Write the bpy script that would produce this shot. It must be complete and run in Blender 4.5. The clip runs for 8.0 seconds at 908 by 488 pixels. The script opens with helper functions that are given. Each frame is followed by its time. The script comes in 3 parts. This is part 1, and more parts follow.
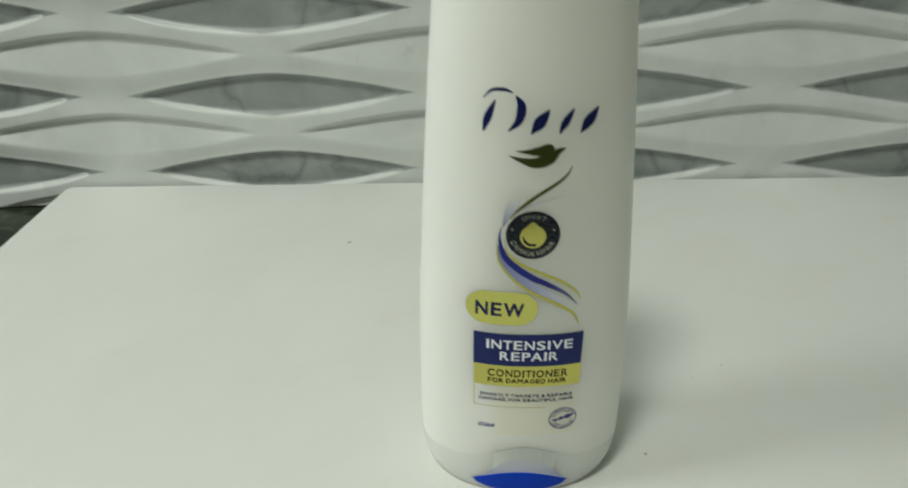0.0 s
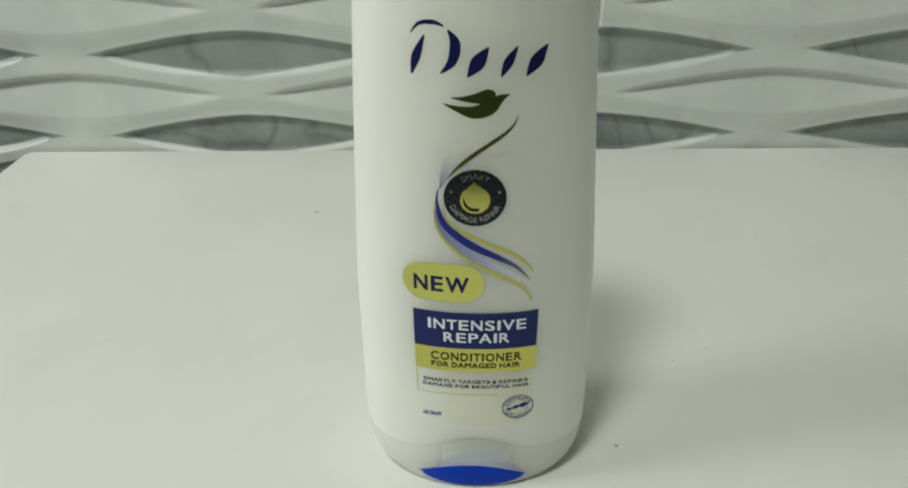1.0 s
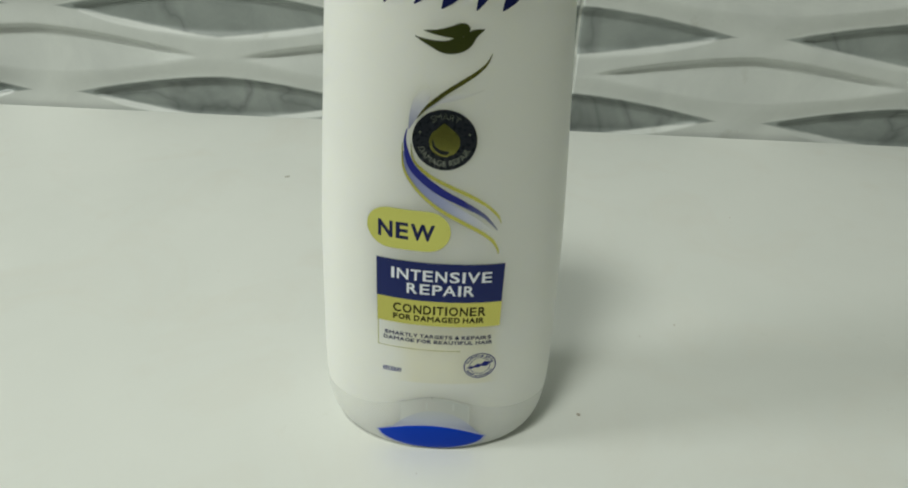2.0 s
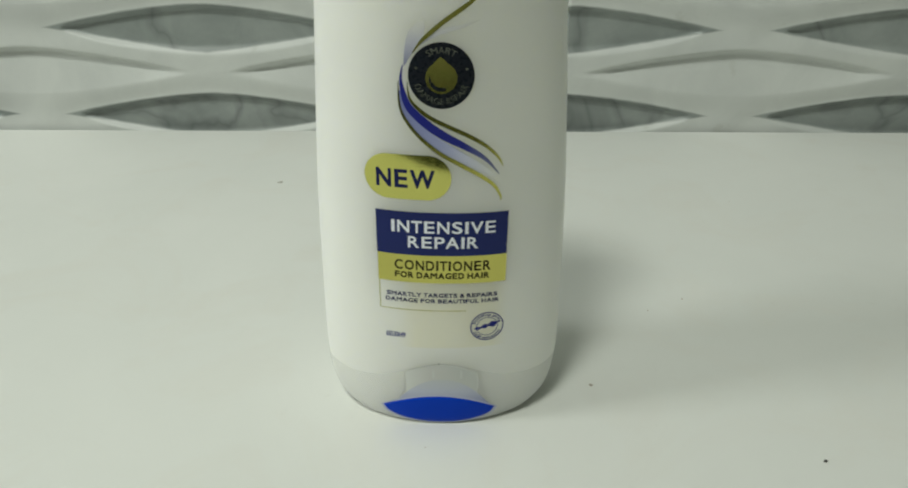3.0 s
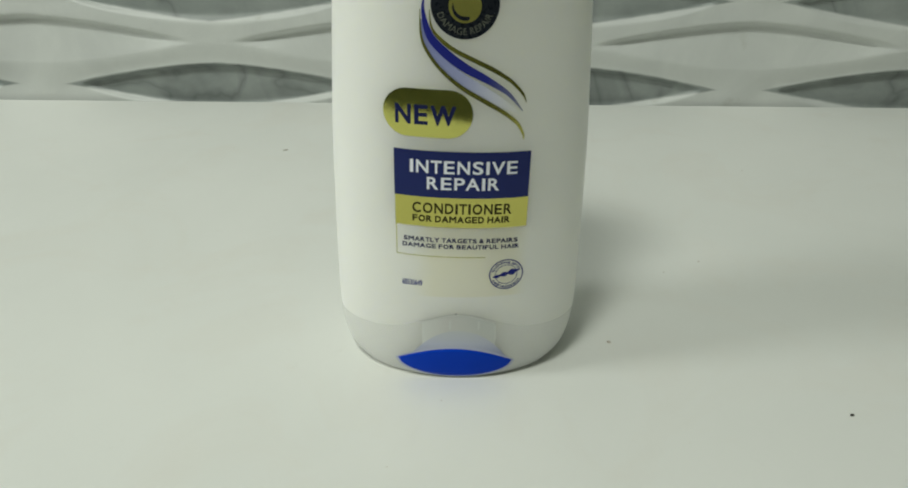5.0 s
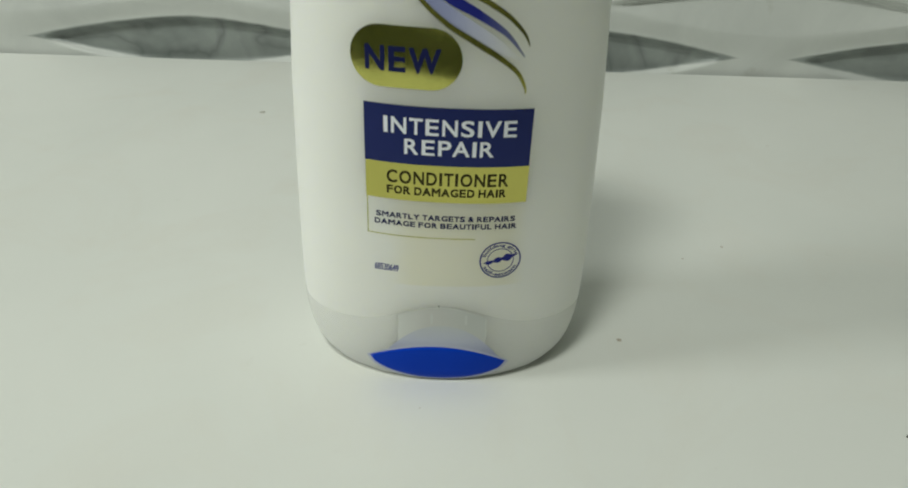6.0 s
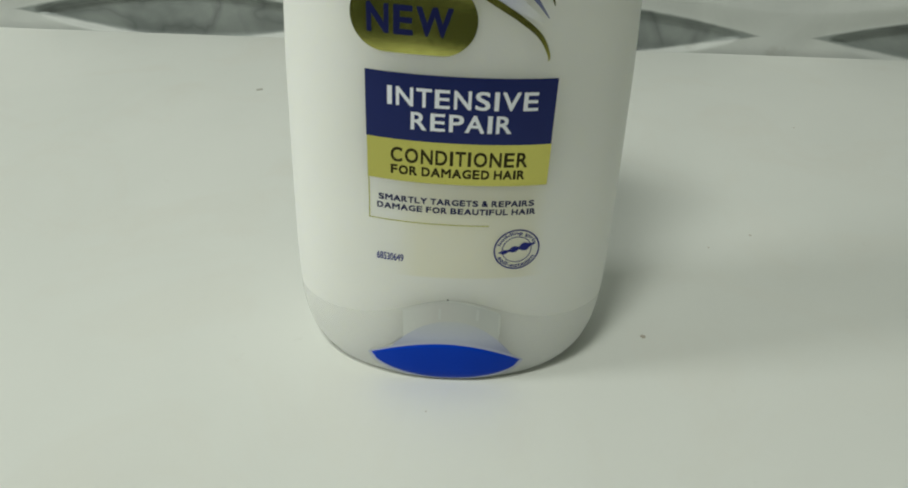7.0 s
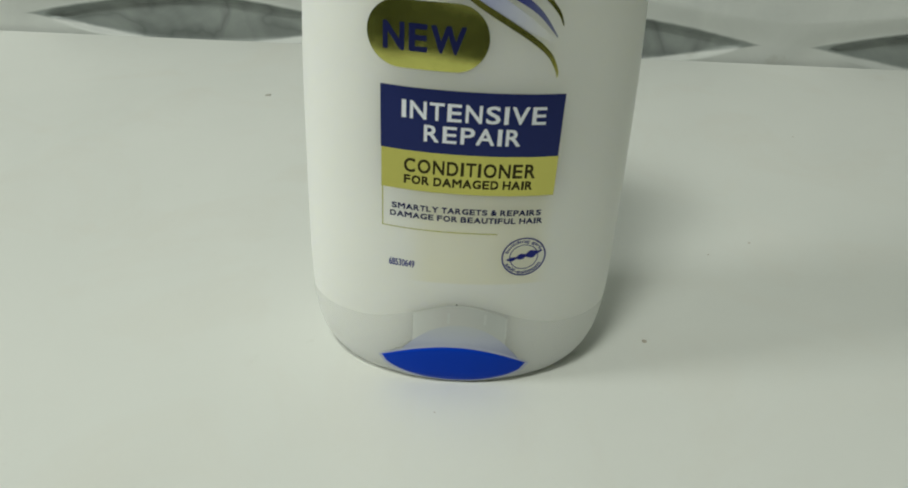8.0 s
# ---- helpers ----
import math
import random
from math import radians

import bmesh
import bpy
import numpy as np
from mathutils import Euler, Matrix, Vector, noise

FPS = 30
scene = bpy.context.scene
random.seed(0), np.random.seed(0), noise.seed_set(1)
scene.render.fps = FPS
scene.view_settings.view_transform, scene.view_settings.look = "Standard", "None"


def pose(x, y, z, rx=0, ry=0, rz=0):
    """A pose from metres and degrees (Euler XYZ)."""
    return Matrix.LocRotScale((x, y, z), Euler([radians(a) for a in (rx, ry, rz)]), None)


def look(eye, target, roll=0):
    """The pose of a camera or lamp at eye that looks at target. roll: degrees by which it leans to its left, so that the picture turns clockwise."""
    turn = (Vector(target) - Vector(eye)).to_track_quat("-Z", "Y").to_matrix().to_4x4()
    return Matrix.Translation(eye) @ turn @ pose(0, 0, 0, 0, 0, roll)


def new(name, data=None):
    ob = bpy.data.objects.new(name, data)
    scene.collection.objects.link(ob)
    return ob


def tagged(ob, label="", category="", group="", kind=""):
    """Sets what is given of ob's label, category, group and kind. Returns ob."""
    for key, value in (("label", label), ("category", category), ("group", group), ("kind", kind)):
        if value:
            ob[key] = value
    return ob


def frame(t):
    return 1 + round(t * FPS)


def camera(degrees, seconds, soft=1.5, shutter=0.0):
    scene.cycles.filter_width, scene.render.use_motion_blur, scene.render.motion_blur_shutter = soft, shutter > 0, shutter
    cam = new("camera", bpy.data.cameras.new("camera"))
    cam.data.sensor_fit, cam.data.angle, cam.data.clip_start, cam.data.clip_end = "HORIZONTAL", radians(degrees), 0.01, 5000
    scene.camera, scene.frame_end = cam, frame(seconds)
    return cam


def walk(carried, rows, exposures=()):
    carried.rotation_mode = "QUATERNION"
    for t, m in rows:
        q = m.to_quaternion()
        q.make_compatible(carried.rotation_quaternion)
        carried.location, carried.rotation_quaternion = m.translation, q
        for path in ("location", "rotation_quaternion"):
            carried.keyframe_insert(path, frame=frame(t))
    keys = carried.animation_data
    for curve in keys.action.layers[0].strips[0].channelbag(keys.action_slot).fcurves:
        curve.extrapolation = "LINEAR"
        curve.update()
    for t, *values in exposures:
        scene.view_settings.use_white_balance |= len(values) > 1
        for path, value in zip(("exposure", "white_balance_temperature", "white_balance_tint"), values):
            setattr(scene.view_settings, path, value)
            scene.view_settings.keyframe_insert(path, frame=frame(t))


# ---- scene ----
cam = camera(65.56, 8.0, soft=1.9, shutter=0.5)
PATH = [
    (0, (0.01080, 0.05130, 0.18738), (0.00258, 0.48491, -0.06145), -1.192),
    (0.2, (0.01635, 0.05853, 0.18058), (0.00760, 0.48951, -0.07276), -1.558),
    (0.5, (0.02210, 0.06921, 0.17608), (0.01102, 0.49546, -0.08506), -1.142),
    (1, (0.02849, 0.07202, 0.17215), (0.01318, 0.49694, -0.09093), -1.146),
    (1.5, (0.03175, 0.07339, 0.16476), (0.01851, 0.50095, -0.09411), -0.365),
    (1.6, (0.03091, 0.07506, 0.16432), (0.03001, 0.50341, -0.09359), 2.503),
    (1.7, (0.03138, 0.07407, 0.16414), (0.03282, 0.49491, -0.10583), 3.402),
    (2.8, (0.02922, 0.06422, 0.13924), (0.03163, 0.50316, -0.10019), 0.008),
    (3, (0.02960, 0.06344, 0.13734), (0.03470, 0.50338, -0.10019), 0.411),
    (3.2, (0.02871, 0.06190, 0.13712), (0.04109, 0.50286, -0.09826), 1.190),
    (3.5, (0.02759, 0.06041, 0.13469), (0.03952, 0.50240, -0.09876), 1.145),
    (4, (0.02560, 0.05931, 0.12898), (0.03725, 0.49927, -0.10829), 1.236),
    (4.2, (0.02535, 0.05890, 0.12646), (0.03572, 0.49675, -0.11474), 1.001),
    (5.3, (0.02404, 0.06729, 0.12092), (0.03098, 0.50603, -0.11879), 0.899),
    (5.5, (0.02490, 0.07300, 0.11674), (0.03184, 0.50940, -0.12719), 0.996),
    (5.8, (0.02742, 0.08142, 0.11276), (0.03750, 0.51412, -0.13757), 1.516),
    (6, (0.02807, 0.08940, 0.10968), (0.03581, 0.51912, -0.14584), 2.105),
    (6.2, (0.02844, 0.09835, 0.10511), (0.03538, 0.52516, -0.15525), 1.802),
    (6.5, (0.02917, 0.10090, 0.10309), (0.03643, 0.52575, -0.16045), 2.203),
    (6.8, (0.02667, 0.10335, 0.10333), (0.03404, 0.52795, -0.16061), 2.301),
    (7, (0.02675, 0.10244, 0.10243), (0.03276, 0.52645, -0.16249), 2.352),
    (7.5, (0.02437, 0.10119, 0.10346), (0.02953, 0.52479, -0.16213), 2.618),
    (8, (0.02480, 0.09872, 0.10586), (0.03095, 0.52341, -0.15796), 2.786),
]
walk(cam, [(t, look(eye, target, roll)) for t, eye, target, roll in PATH], [(0, -0.10), (1.5, -0.06), (3.5, -0.07), (5.5, -0.10), (6.5, -0.14), (8, -0.14)])

# ---- light ----
world = bpy.data.worlds.new("world")
scene.world = world
world.use_nodes = True
world.node_tree.nodes["Background"].inputs[0].default_value = (0.6, 0.7, 0.62, 1)
world.node_tree.nodes["Background"].inputs[1].default_value = 0.05


def area_lamp(name, eye, target, sx, sy, watts, colour):
    d = bpy.data.lights.new(name, "AREA")
    d.shape, d.size, d.size_y, d.energy, d.color = "RECTANGLE", sx, sy, watts, colour
    ob = new(name, d)
    ob.matrix_world = look(eye, target)
    return ob


LAMP = (-0.29, -0.26, 1.40)
area_lamp("pendant_lamp", LAMP, (LAMP[0], LAMP[1] + 0.001, 0), 0.24, 0.24, 10.0, (0.958, 1.0, 0.915))
SIDE_LAMP = (-1.60, -0.06, 0.80)
area_lamp("side_lamp", SIDE_LAMP, (0.03, 0.23, 0.0), 0.36, 0.24, 12.0, (0.95, 1.0, 0.94))
scene.view_settings.exposure = 0.0


# ---- materials ----
def material(name):
    m = bpy.data.materials.new(name)
    m.use_nodes = True
    return m, m.node_tree.nodes, m.node_tree.links, m.node_tree.nodes["Principled BSDF"]


def math_node(nodes, links, op, a, b=None, c=None):
    n = nodes.new("ShaderNodeMath")
    n.operation = op
    for i, v in enumerate((a, b, c)):
        if v is None:
            continue
        if isinstance(v, (int, float)):
            n.inputs[i].default_value = v
        else:
            links.new(v, n.inputs[i])
    return n.outputs[0]


def noise_node(nodes, links, vec, scale, detail=4, rough=0.6, distort=0.0):
    n = nodes.new("ShaderNodeTexNoise")
    n.inputs["Scale"].default_value, n.inputs["Detail"].default_value = scale, detail
    n.inputs["Roughness"].default_value, n.inputs["Distortion"].default_value = rough, distort
    if vec is not None:
        links.new(vec, n.inputs["Vector"])
    return n.outputs["Fac"]


def ramp(nodes, links, fac, stops):
    n = nodes.new("ShaderNodeValToRGB")
    e = n.color_ramp.elements
    while len(e) < len(stops):
        e.new(0.5)
    for el, (p, col) in zip(e, stops):
        el.position, el.color = p, (*col, 1)
    links.new(fac, n.inputs[0])
    return n.outputs[0]


def mixed(nodes, links, fac, a, b, mode="MIX"):
    n = nodes.new("ShaderNodeMix")
    n.data_type, n.blend_type = "RGBA", mode
    for sock, v in ((n.inputs[0], fac), (n.inputs[6], a), (n.inputs[7], b)):
        if isinstance(v, (int, float)):
            sock.default_value = v
        elif isinstance(v, tuple):
            sock.default_value = (*v, 1)
        else:
            links.new(v, sock)
    return n.outputs[2]


def bump(nodes, links, height, strength, distance, shader):
    n = nodes.new("ShaderNodeBump")
    n.inputs["Strength"].default_value, n.inputs["Distance"].default_value = strength, distance
    links.new(height, n.inputs["Height"])
    links.new(n.outputs[0], shader.inputs["Normal"])


def coords(nodes):
    return nodes.new("ShaderNodeTexCoord").outputs["Object"]


def surface(name, colour, rough, scale=40.0, vary=0.12, metal=0.0, relief=0.0, subsurface=0.0, gloss=0.5):
    """Plain stuff with cloudy variation at two scales."""
    m, nodes, links, p = material(name)
    v = coords(nodes)
    big = noise_node(nodes, links, v, scale, 3)
    fine = noise_node(nodes, links, v, scale * 12, 4)
    dark = tuple(c * (1 - vary) for c in colour)
    c = ramp(nodes, links, big, [(0.3, dark), (0.7, colour)])
    c = mixed(nodes, links, ramp(nodes, links, fine, [(0.35, (0, 0, 0)), (0.75, (vary, vary, vary))]), c, dark)
    links.new(c, p.inputs["Base Color"])
    p.inputs["Metallic"].default_value = metal
    p.inputs["Specular IOR Level"].default_value = gloss
    r = math_node(nodes, links, "MULTIPLY_ADD", fine, 0.12, rough - 0.06)
    links.new(r, p.inputs["Roughness"])
    if relief:
        bump(nodes, links, fine, 0.3, relief, p)
    if subsurface:
        p.inputs["Subsurface Weight"].default_value = subsurface
        p.inputs["Subsurface Radius"].default_value = (1, 1, 0.9)
        p.inputs["Subsurface Scale"].default_value = 0.022
    return m


# lens pattern of the relief tile, in the tile's own metres
PX, PZ = 0.2, 0.049
GL, GU, GD = 0.0855, 0.0128, 0.0150
WL, WU, WD = 0.090, 0.0134, 0.0122


def tile_material():
    m, nodes, links, p = material("glazed_relief_tile")
    v = coords(nodes)
    sep = nodes.new("ShaderNodeSeparateXYZ")
    links.new(v, sep.inputs[0])
    M = lambda op, a, b=None, c=None: math_node(nodes, links, op, a, b, c)
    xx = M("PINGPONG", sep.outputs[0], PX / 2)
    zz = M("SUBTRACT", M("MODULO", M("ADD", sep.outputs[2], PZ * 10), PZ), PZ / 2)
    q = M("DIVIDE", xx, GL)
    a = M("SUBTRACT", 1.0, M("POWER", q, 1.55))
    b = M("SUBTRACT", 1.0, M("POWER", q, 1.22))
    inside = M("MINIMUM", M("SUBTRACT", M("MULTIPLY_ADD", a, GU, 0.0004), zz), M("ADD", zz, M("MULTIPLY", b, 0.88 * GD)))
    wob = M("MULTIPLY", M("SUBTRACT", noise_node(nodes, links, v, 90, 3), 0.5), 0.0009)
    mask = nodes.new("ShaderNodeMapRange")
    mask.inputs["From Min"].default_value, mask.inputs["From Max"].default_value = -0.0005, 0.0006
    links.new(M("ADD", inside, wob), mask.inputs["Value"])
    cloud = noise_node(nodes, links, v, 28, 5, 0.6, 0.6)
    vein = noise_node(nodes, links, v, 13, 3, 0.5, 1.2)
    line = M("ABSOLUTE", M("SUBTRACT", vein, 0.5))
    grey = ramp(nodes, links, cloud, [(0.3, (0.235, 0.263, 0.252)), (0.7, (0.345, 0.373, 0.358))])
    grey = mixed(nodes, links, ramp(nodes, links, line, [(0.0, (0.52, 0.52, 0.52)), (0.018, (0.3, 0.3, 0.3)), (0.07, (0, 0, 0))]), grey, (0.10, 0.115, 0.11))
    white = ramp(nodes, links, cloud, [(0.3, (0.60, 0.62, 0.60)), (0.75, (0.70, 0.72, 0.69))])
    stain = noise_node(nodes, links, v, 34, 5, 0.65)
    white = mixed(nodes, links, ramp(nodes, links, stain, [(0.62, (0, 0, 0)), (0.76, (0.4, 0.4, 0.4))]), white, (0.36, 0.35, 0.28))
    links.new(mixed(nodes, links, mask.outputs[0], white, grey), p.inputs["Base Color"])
    links.new(M("MULTIPLY_ADD", cloud, 0.2, 0.28), p.inputs["Roughness"])
    bump(nodes, links, noise_node(nodes, links, v, 260, 3), 0.12, 0.0006, p)
    return m


def granite_material():
    m, nodes, links, p = material("dark_green_granite")
    v = coords(nodes)
    n = noise_node(nodes, links, v, 170, 5, 0.75)
    links.new(ramp(nodes, links, n, [(0.35, (0.008, 0.011, 0.006)), (0.55, (0.03, 0.038, 0.02)), (0.72, (0.10, 0.11, 0.06))]), p.inputs["Base Color"])
    p.inputs["Roughness"].default_value = 0.25
    return m


def board_material():
    m, nodes, links, p = material("white_laminate")
    v = coords(nodes)
    big = noise_node(nodes, links, v, 6, 4, 0.6, 0.4)
    fine = noise_node(nodes, links, v, 140, 4, 0.7)
    c = ramp(nodes, links, big, [(0.3, (0.76, 0.775, 0.735)), (0.7, (0.82, 0.83, 0.79))])
    patch = noise_node(nodes, links, v, 22, 5, 0.62, 0.8)
    c = mixed(nodes, links, ramp(nodes, links, patch, [(0.5, (0, 0, 0)), (0.74, (0.55, 0.55, 0.55))]), c, (0.76, 0.745, 0.685))
    c = mixed(nodes, links, ramp(nodes, links, fine, [(0.66, (0, 0, 0)), (0.8, (0.22, 0.22, 0.22))]), c, (0.55, 0.54, 0.48))
    links.new(c, p.inputs["Base Color"])
    links.new(math_node(nodes, links, "MULTIPLY_ADD", big, 0.2, 0.3), p.inputs["Roughness"])
    bump(nodes, links, fine, 0.06, 0.0004, p)
    return m


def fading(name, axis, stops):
    """Ink or plastic, the cap's painted glow too, that changes its tone along one axis of the label; stops in metres.
    """
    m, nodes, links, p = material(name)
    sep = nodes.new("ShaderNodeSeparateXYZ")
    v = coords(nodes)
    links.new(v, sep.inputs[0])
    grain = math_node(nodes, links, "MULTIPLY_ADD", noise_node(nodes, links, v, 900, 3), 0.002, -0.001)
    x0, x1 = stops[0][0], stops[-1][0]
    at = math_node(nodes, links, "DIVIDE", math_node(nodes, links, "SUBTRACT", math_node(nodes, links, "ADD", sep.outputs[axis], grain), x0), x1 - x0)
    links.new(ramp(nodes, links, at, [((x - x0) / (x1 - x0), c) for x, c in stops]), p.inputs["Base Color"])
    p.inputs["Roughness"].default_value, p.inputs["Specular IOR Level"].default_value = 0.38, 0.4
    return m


TILE, GRANITE, BOARD = tile_material(), granite_material(), board_material()
GROUT = surface("white_grout", (0.66, 0.68, 0.64), 0.8, 120, 0.15, relief=0.0004)
PAINT = surface("pale_wall_paint", (0.74, 0.75, 0.70), 0.7, 3, 0.08, relief=0.001)
GREENPAINT = surface("pale_green_wall_paint", (0.48, 0.52, 0.45), 0.7, 3, 0.1, relief=0.001)
CEILING = surface("white_ceiling_paint", (0.75, 0.76, 0.72), 0.8, 3, 0.05)
FLOOR = surface("grey_floor_tile", (0.16, 0.17, 0.14), 0.45, 4, 0.15)
PLASTIC = surface("milky_plastic", (0.888, 0.89, 0.845), 0.36, 25, 0.03, subsurface=0.85)


def tinted(m, tint, x0, x1, z0, z1):
    """A soft-edged printed tint laid over a stretch of the front."""
    nodes, links = m.node_tree.nodes, m.node_tree.links
    p = nodes["Principled BSDF"]
    sep = nodes.new("ShaderNodeSeparateXYZ")
    links.new(coords(nodes), sep.inputs[0])
    total = None
    for axis, a, b in ((0, x0, x0 + 0.007), (0, x1, x1 - 0.005), (2, z0, z0 + 0.0006), (2, z1, z1 - 0.008), (1, 0.0, -0.004)):
        r = nodes.new("ShaderNodeMapRange")
        r.interpolation_type = "SMOOTHSTEP"
        r.inputs["From Min"].default_value, r.inputs["From Max"].default_value = min(a, b), max(a, b)
        r.inputs["To Min"].default_value, r.inputs["To Max"].default_value = (0, 1) if a < b else (1, 0)
        links.new(sep.outputs[axis], r.inputs["Value"])
        total = r.outputs[0] if total is None else math_node(nodes, links, "MULTIPLY", total, r.outputs[0])
    old = p.inputs["Base Color"].links[0].from_socket
    links.new(mixed(nodes, links, total, old, tint), p.inputs["Base Color"])


tinted(PLASTIC, (0.86, 0.845, 0.72), -0.0125, 0.0175, 0.0262, 0.0600)
CLEAR = surface("translucent_plastic", (0.66, 0.68, 0.65), 0.35, 45, 0.05)
CLEAR.node_tree.nodes["Principled BSDF"].inputs["Alpha"].default_value = 0.17
RIB = surface("pale_rib_plastic", (0.69, 0.71, 0.68), 0.35, 45, 0.05)
FAINT = surface("faint_rib_plastic", (0.64, 0.66, 0.64), 0.35, 45, 0.05)
LILAC = surface("lilac_plastic", (0.50, 0.525, 0.66), 0.36, 60, 0.05)
# the blue cap's glow through the plastic, painted in as lilac tones
CAPGLOW = fading("lilac_cap_glow_tint", 2, [(0.0085, (0.36, 0.38, 0.55)), (0.012, (0.52, 0.545, 0.66)), (0.0163, (0.56, 0.585, 0.60))])
WINDOW = fading("cloudy_clear_plastic", 0, [(-0.0100, (0.70, 0.72, 0.69)), (-0.0030, (0.60, 0.60, 0.58)), (0.0060, (0.57, 0.59, 0.57)), (0.0105, (0.62, 0.64, 0.62))])
CAPBLUE = surface("blue_plastic", (0.0008, 0.05, 0.55), 0.45, 60, 0.10, gloss=0.08)
NAVY = surface("navy_ink", (0.007, 0.011, 0.085), 0.4, 200, 0.1, gloss=0.2)
BLUE = surface("blue_foil_ink", (0.016, 0.026, 0.14), 0.22, 120, 0.08, metal=0.3, gloss=0.25)
GOLD = surface("gold_foil", (0.585, 0.555, 0.15), 0.14, 90, 0.04, metal=1.0)
PILLFOIL = surface("wavy_gold_foil", (0.61, 0.60, 0.165), 0.09, 60, 0.03, metal=1.0)
pill_nodes, pill_links = PILLFOIL.node_tree.nodes, PILLFOIL.node_tree.links
bump(pill_nodes, pill_links, noise_node(pill_nodes, pill_links, coords(pill_nodes), 45, 0), 1.0, 0.0014, pill_nodes["Principled BSDF"])
OLIVE = surface("olive_foil", (0.50, 0.48, 0.12), 0.16, 90, 0.05, metal=1.0)
LEAF = surface("leaf_green_foil", (0.055, 0.068, 0.010), 0.30, 90, 0.1, metal=0.4)
INDIGO = surface("indigo_ink", (0.016, 0.024, 0.23), 0.4, 90, 0.1, gloss=0.2)
MIST = fading("mist_grey_ink", 2, [(0.100, (0.26, 0.27, 0.41)), (0.104, (0.52, 0.53, 0.62)), (0.1090, (0.80, 0.80, 0.75))])
HAZE = fading("pale_lilac_ink", 0, [(-0.009, (0.22, 0.25, 0.50)), (0.0, (0.38, 0.41, 0.65)), (0.006, (0.62, 0.64, 0.78)), (0.0115, (0.82, 0.825, 0.80))])
DEEP = fading("deep_blue_ink", 0, [(-0.009, (0.009, 0.015, 0.24)), (0.005, (0.011, 0.018, 0.25)), (0.0125, (0.18, 0.20, 0.34))])
BLACK = surface("black_ink", (0.008, 0.011, 0.018), 0.28, 90, 0.1, gloss=0.3)
BROWN = surface("brown_ink", (0.035, 0.030, 0.007), 0.5, 90, 0.1, gloss=0.15)
PRINTWHITE = surface("white_ink", (0.90, 0.925, 0.98), 0.4, 90, 0.02)
PALEGREY = surface("pale_grey_foil", (0.42, 0.44, 0.38), 0.20, 90, 0.05, metal=1.0)
CRUMB = surface("dark_crumb", (0.06, 0.055, 0.045), 0.8, 900, 0.4)
PALECRUMB = surface("grey_crumb", (0.60, 0.58, 0.52), 0.8, 900, 0.25)
DUST = surface("brown_dust", (0.60, 0.54, 0.46), 0.8, 900, 0.25)


# ---- mesh helpers ----
def mesh_object(name, bm, mat, smooth=True):
    me = bpy.data.meshes.new(name)
    bm.normal_update()
    bm.to_mesh(me)
    bm.free()
    me.materials.append(mat)
    if smooth:
        me.polygons.foreach_set("use_smooth", [True] * len(me.polygons))
    return new(name, me)


def part(name, bm, mat, parent, label="", smooth=True):
    ob = mesh_object(name, bm, mat, smooth)
    ob.parent = parent
    if label:
        tagged(ob, label)
    return ob


def box(x0, x1, y0, y1, z0, z1, bevel=0.0, segments=3):
    bm = bmesh.new()
    bmesh.ops.create_cube(bm, size=1)
    for v in bm.verts:
        v.co = Vector(((x0 + x1) / 2 + v.co.x * (x1 - x0), (y0 + y1) / 2 + v.co.y * (y1 - y0), (z0 + z1) / 2 + v.co.z * (z1 - z0)))
    if bevel:
        bmesh.ops.bevel(bm, geom=bm.edges[:], offset=bevel, segments=segments, affect="EDGES", profile=0.5)
    return bm


def grid_mesh(points):
    """A sheet of quads over rows of points."""
    bm = bmesh.new()
    rows = [[bm.verts.new(p) for p in row] for row in points]
    for r0, r1 in zip(rows, rows[1:]):
        for a, b, c, d in zip(r0, r0[1:], r1[1:], r1):
            bm.faces.new((a, b, c, d))
    return bm


def smooth_line(points, n=10):
    out = []
    P = [points[0], *points, points[-1]]
    for i in range(1, len(P) - 2):
        for k in range(n):
            t = k / n
            out.append(tuple(0.5 * (2 * P[i][c] + (P[i + 1][c] - P[i - 1][c]) * t + (2 * P[i - 1][c] - 5 * P[i][c] + 4 * P[i + 1][c] - P[i + 2][c]) * t * t
                                    + (3 * P[i][c] - P[i - 1][c] - 3 * P[i + 1][c] + P[i + 2][c]) * t ** 3) for c in range(len(P[i]))))
    return out + [tuple(points[-1])]


def smoothstep(a, b, x):
    t = min(max((x - a) / (b - a), 0), 1)
    return t * t * (3 - 2 * t)


# ---- the room ----
ZC = -0.0167          # top of the counter
WALL = 0.46           # crest of the wall tiles
RX0, RX1, RY0, RZ0, RZ1 = -1.7, 1.7, -2.2, ZC - 0.88, 1.75
T = 0.12


def structure(name, bm, mat, label, category):
    return tagged(mesh_object(name, bm, mat, False), label, category, kind="structure")


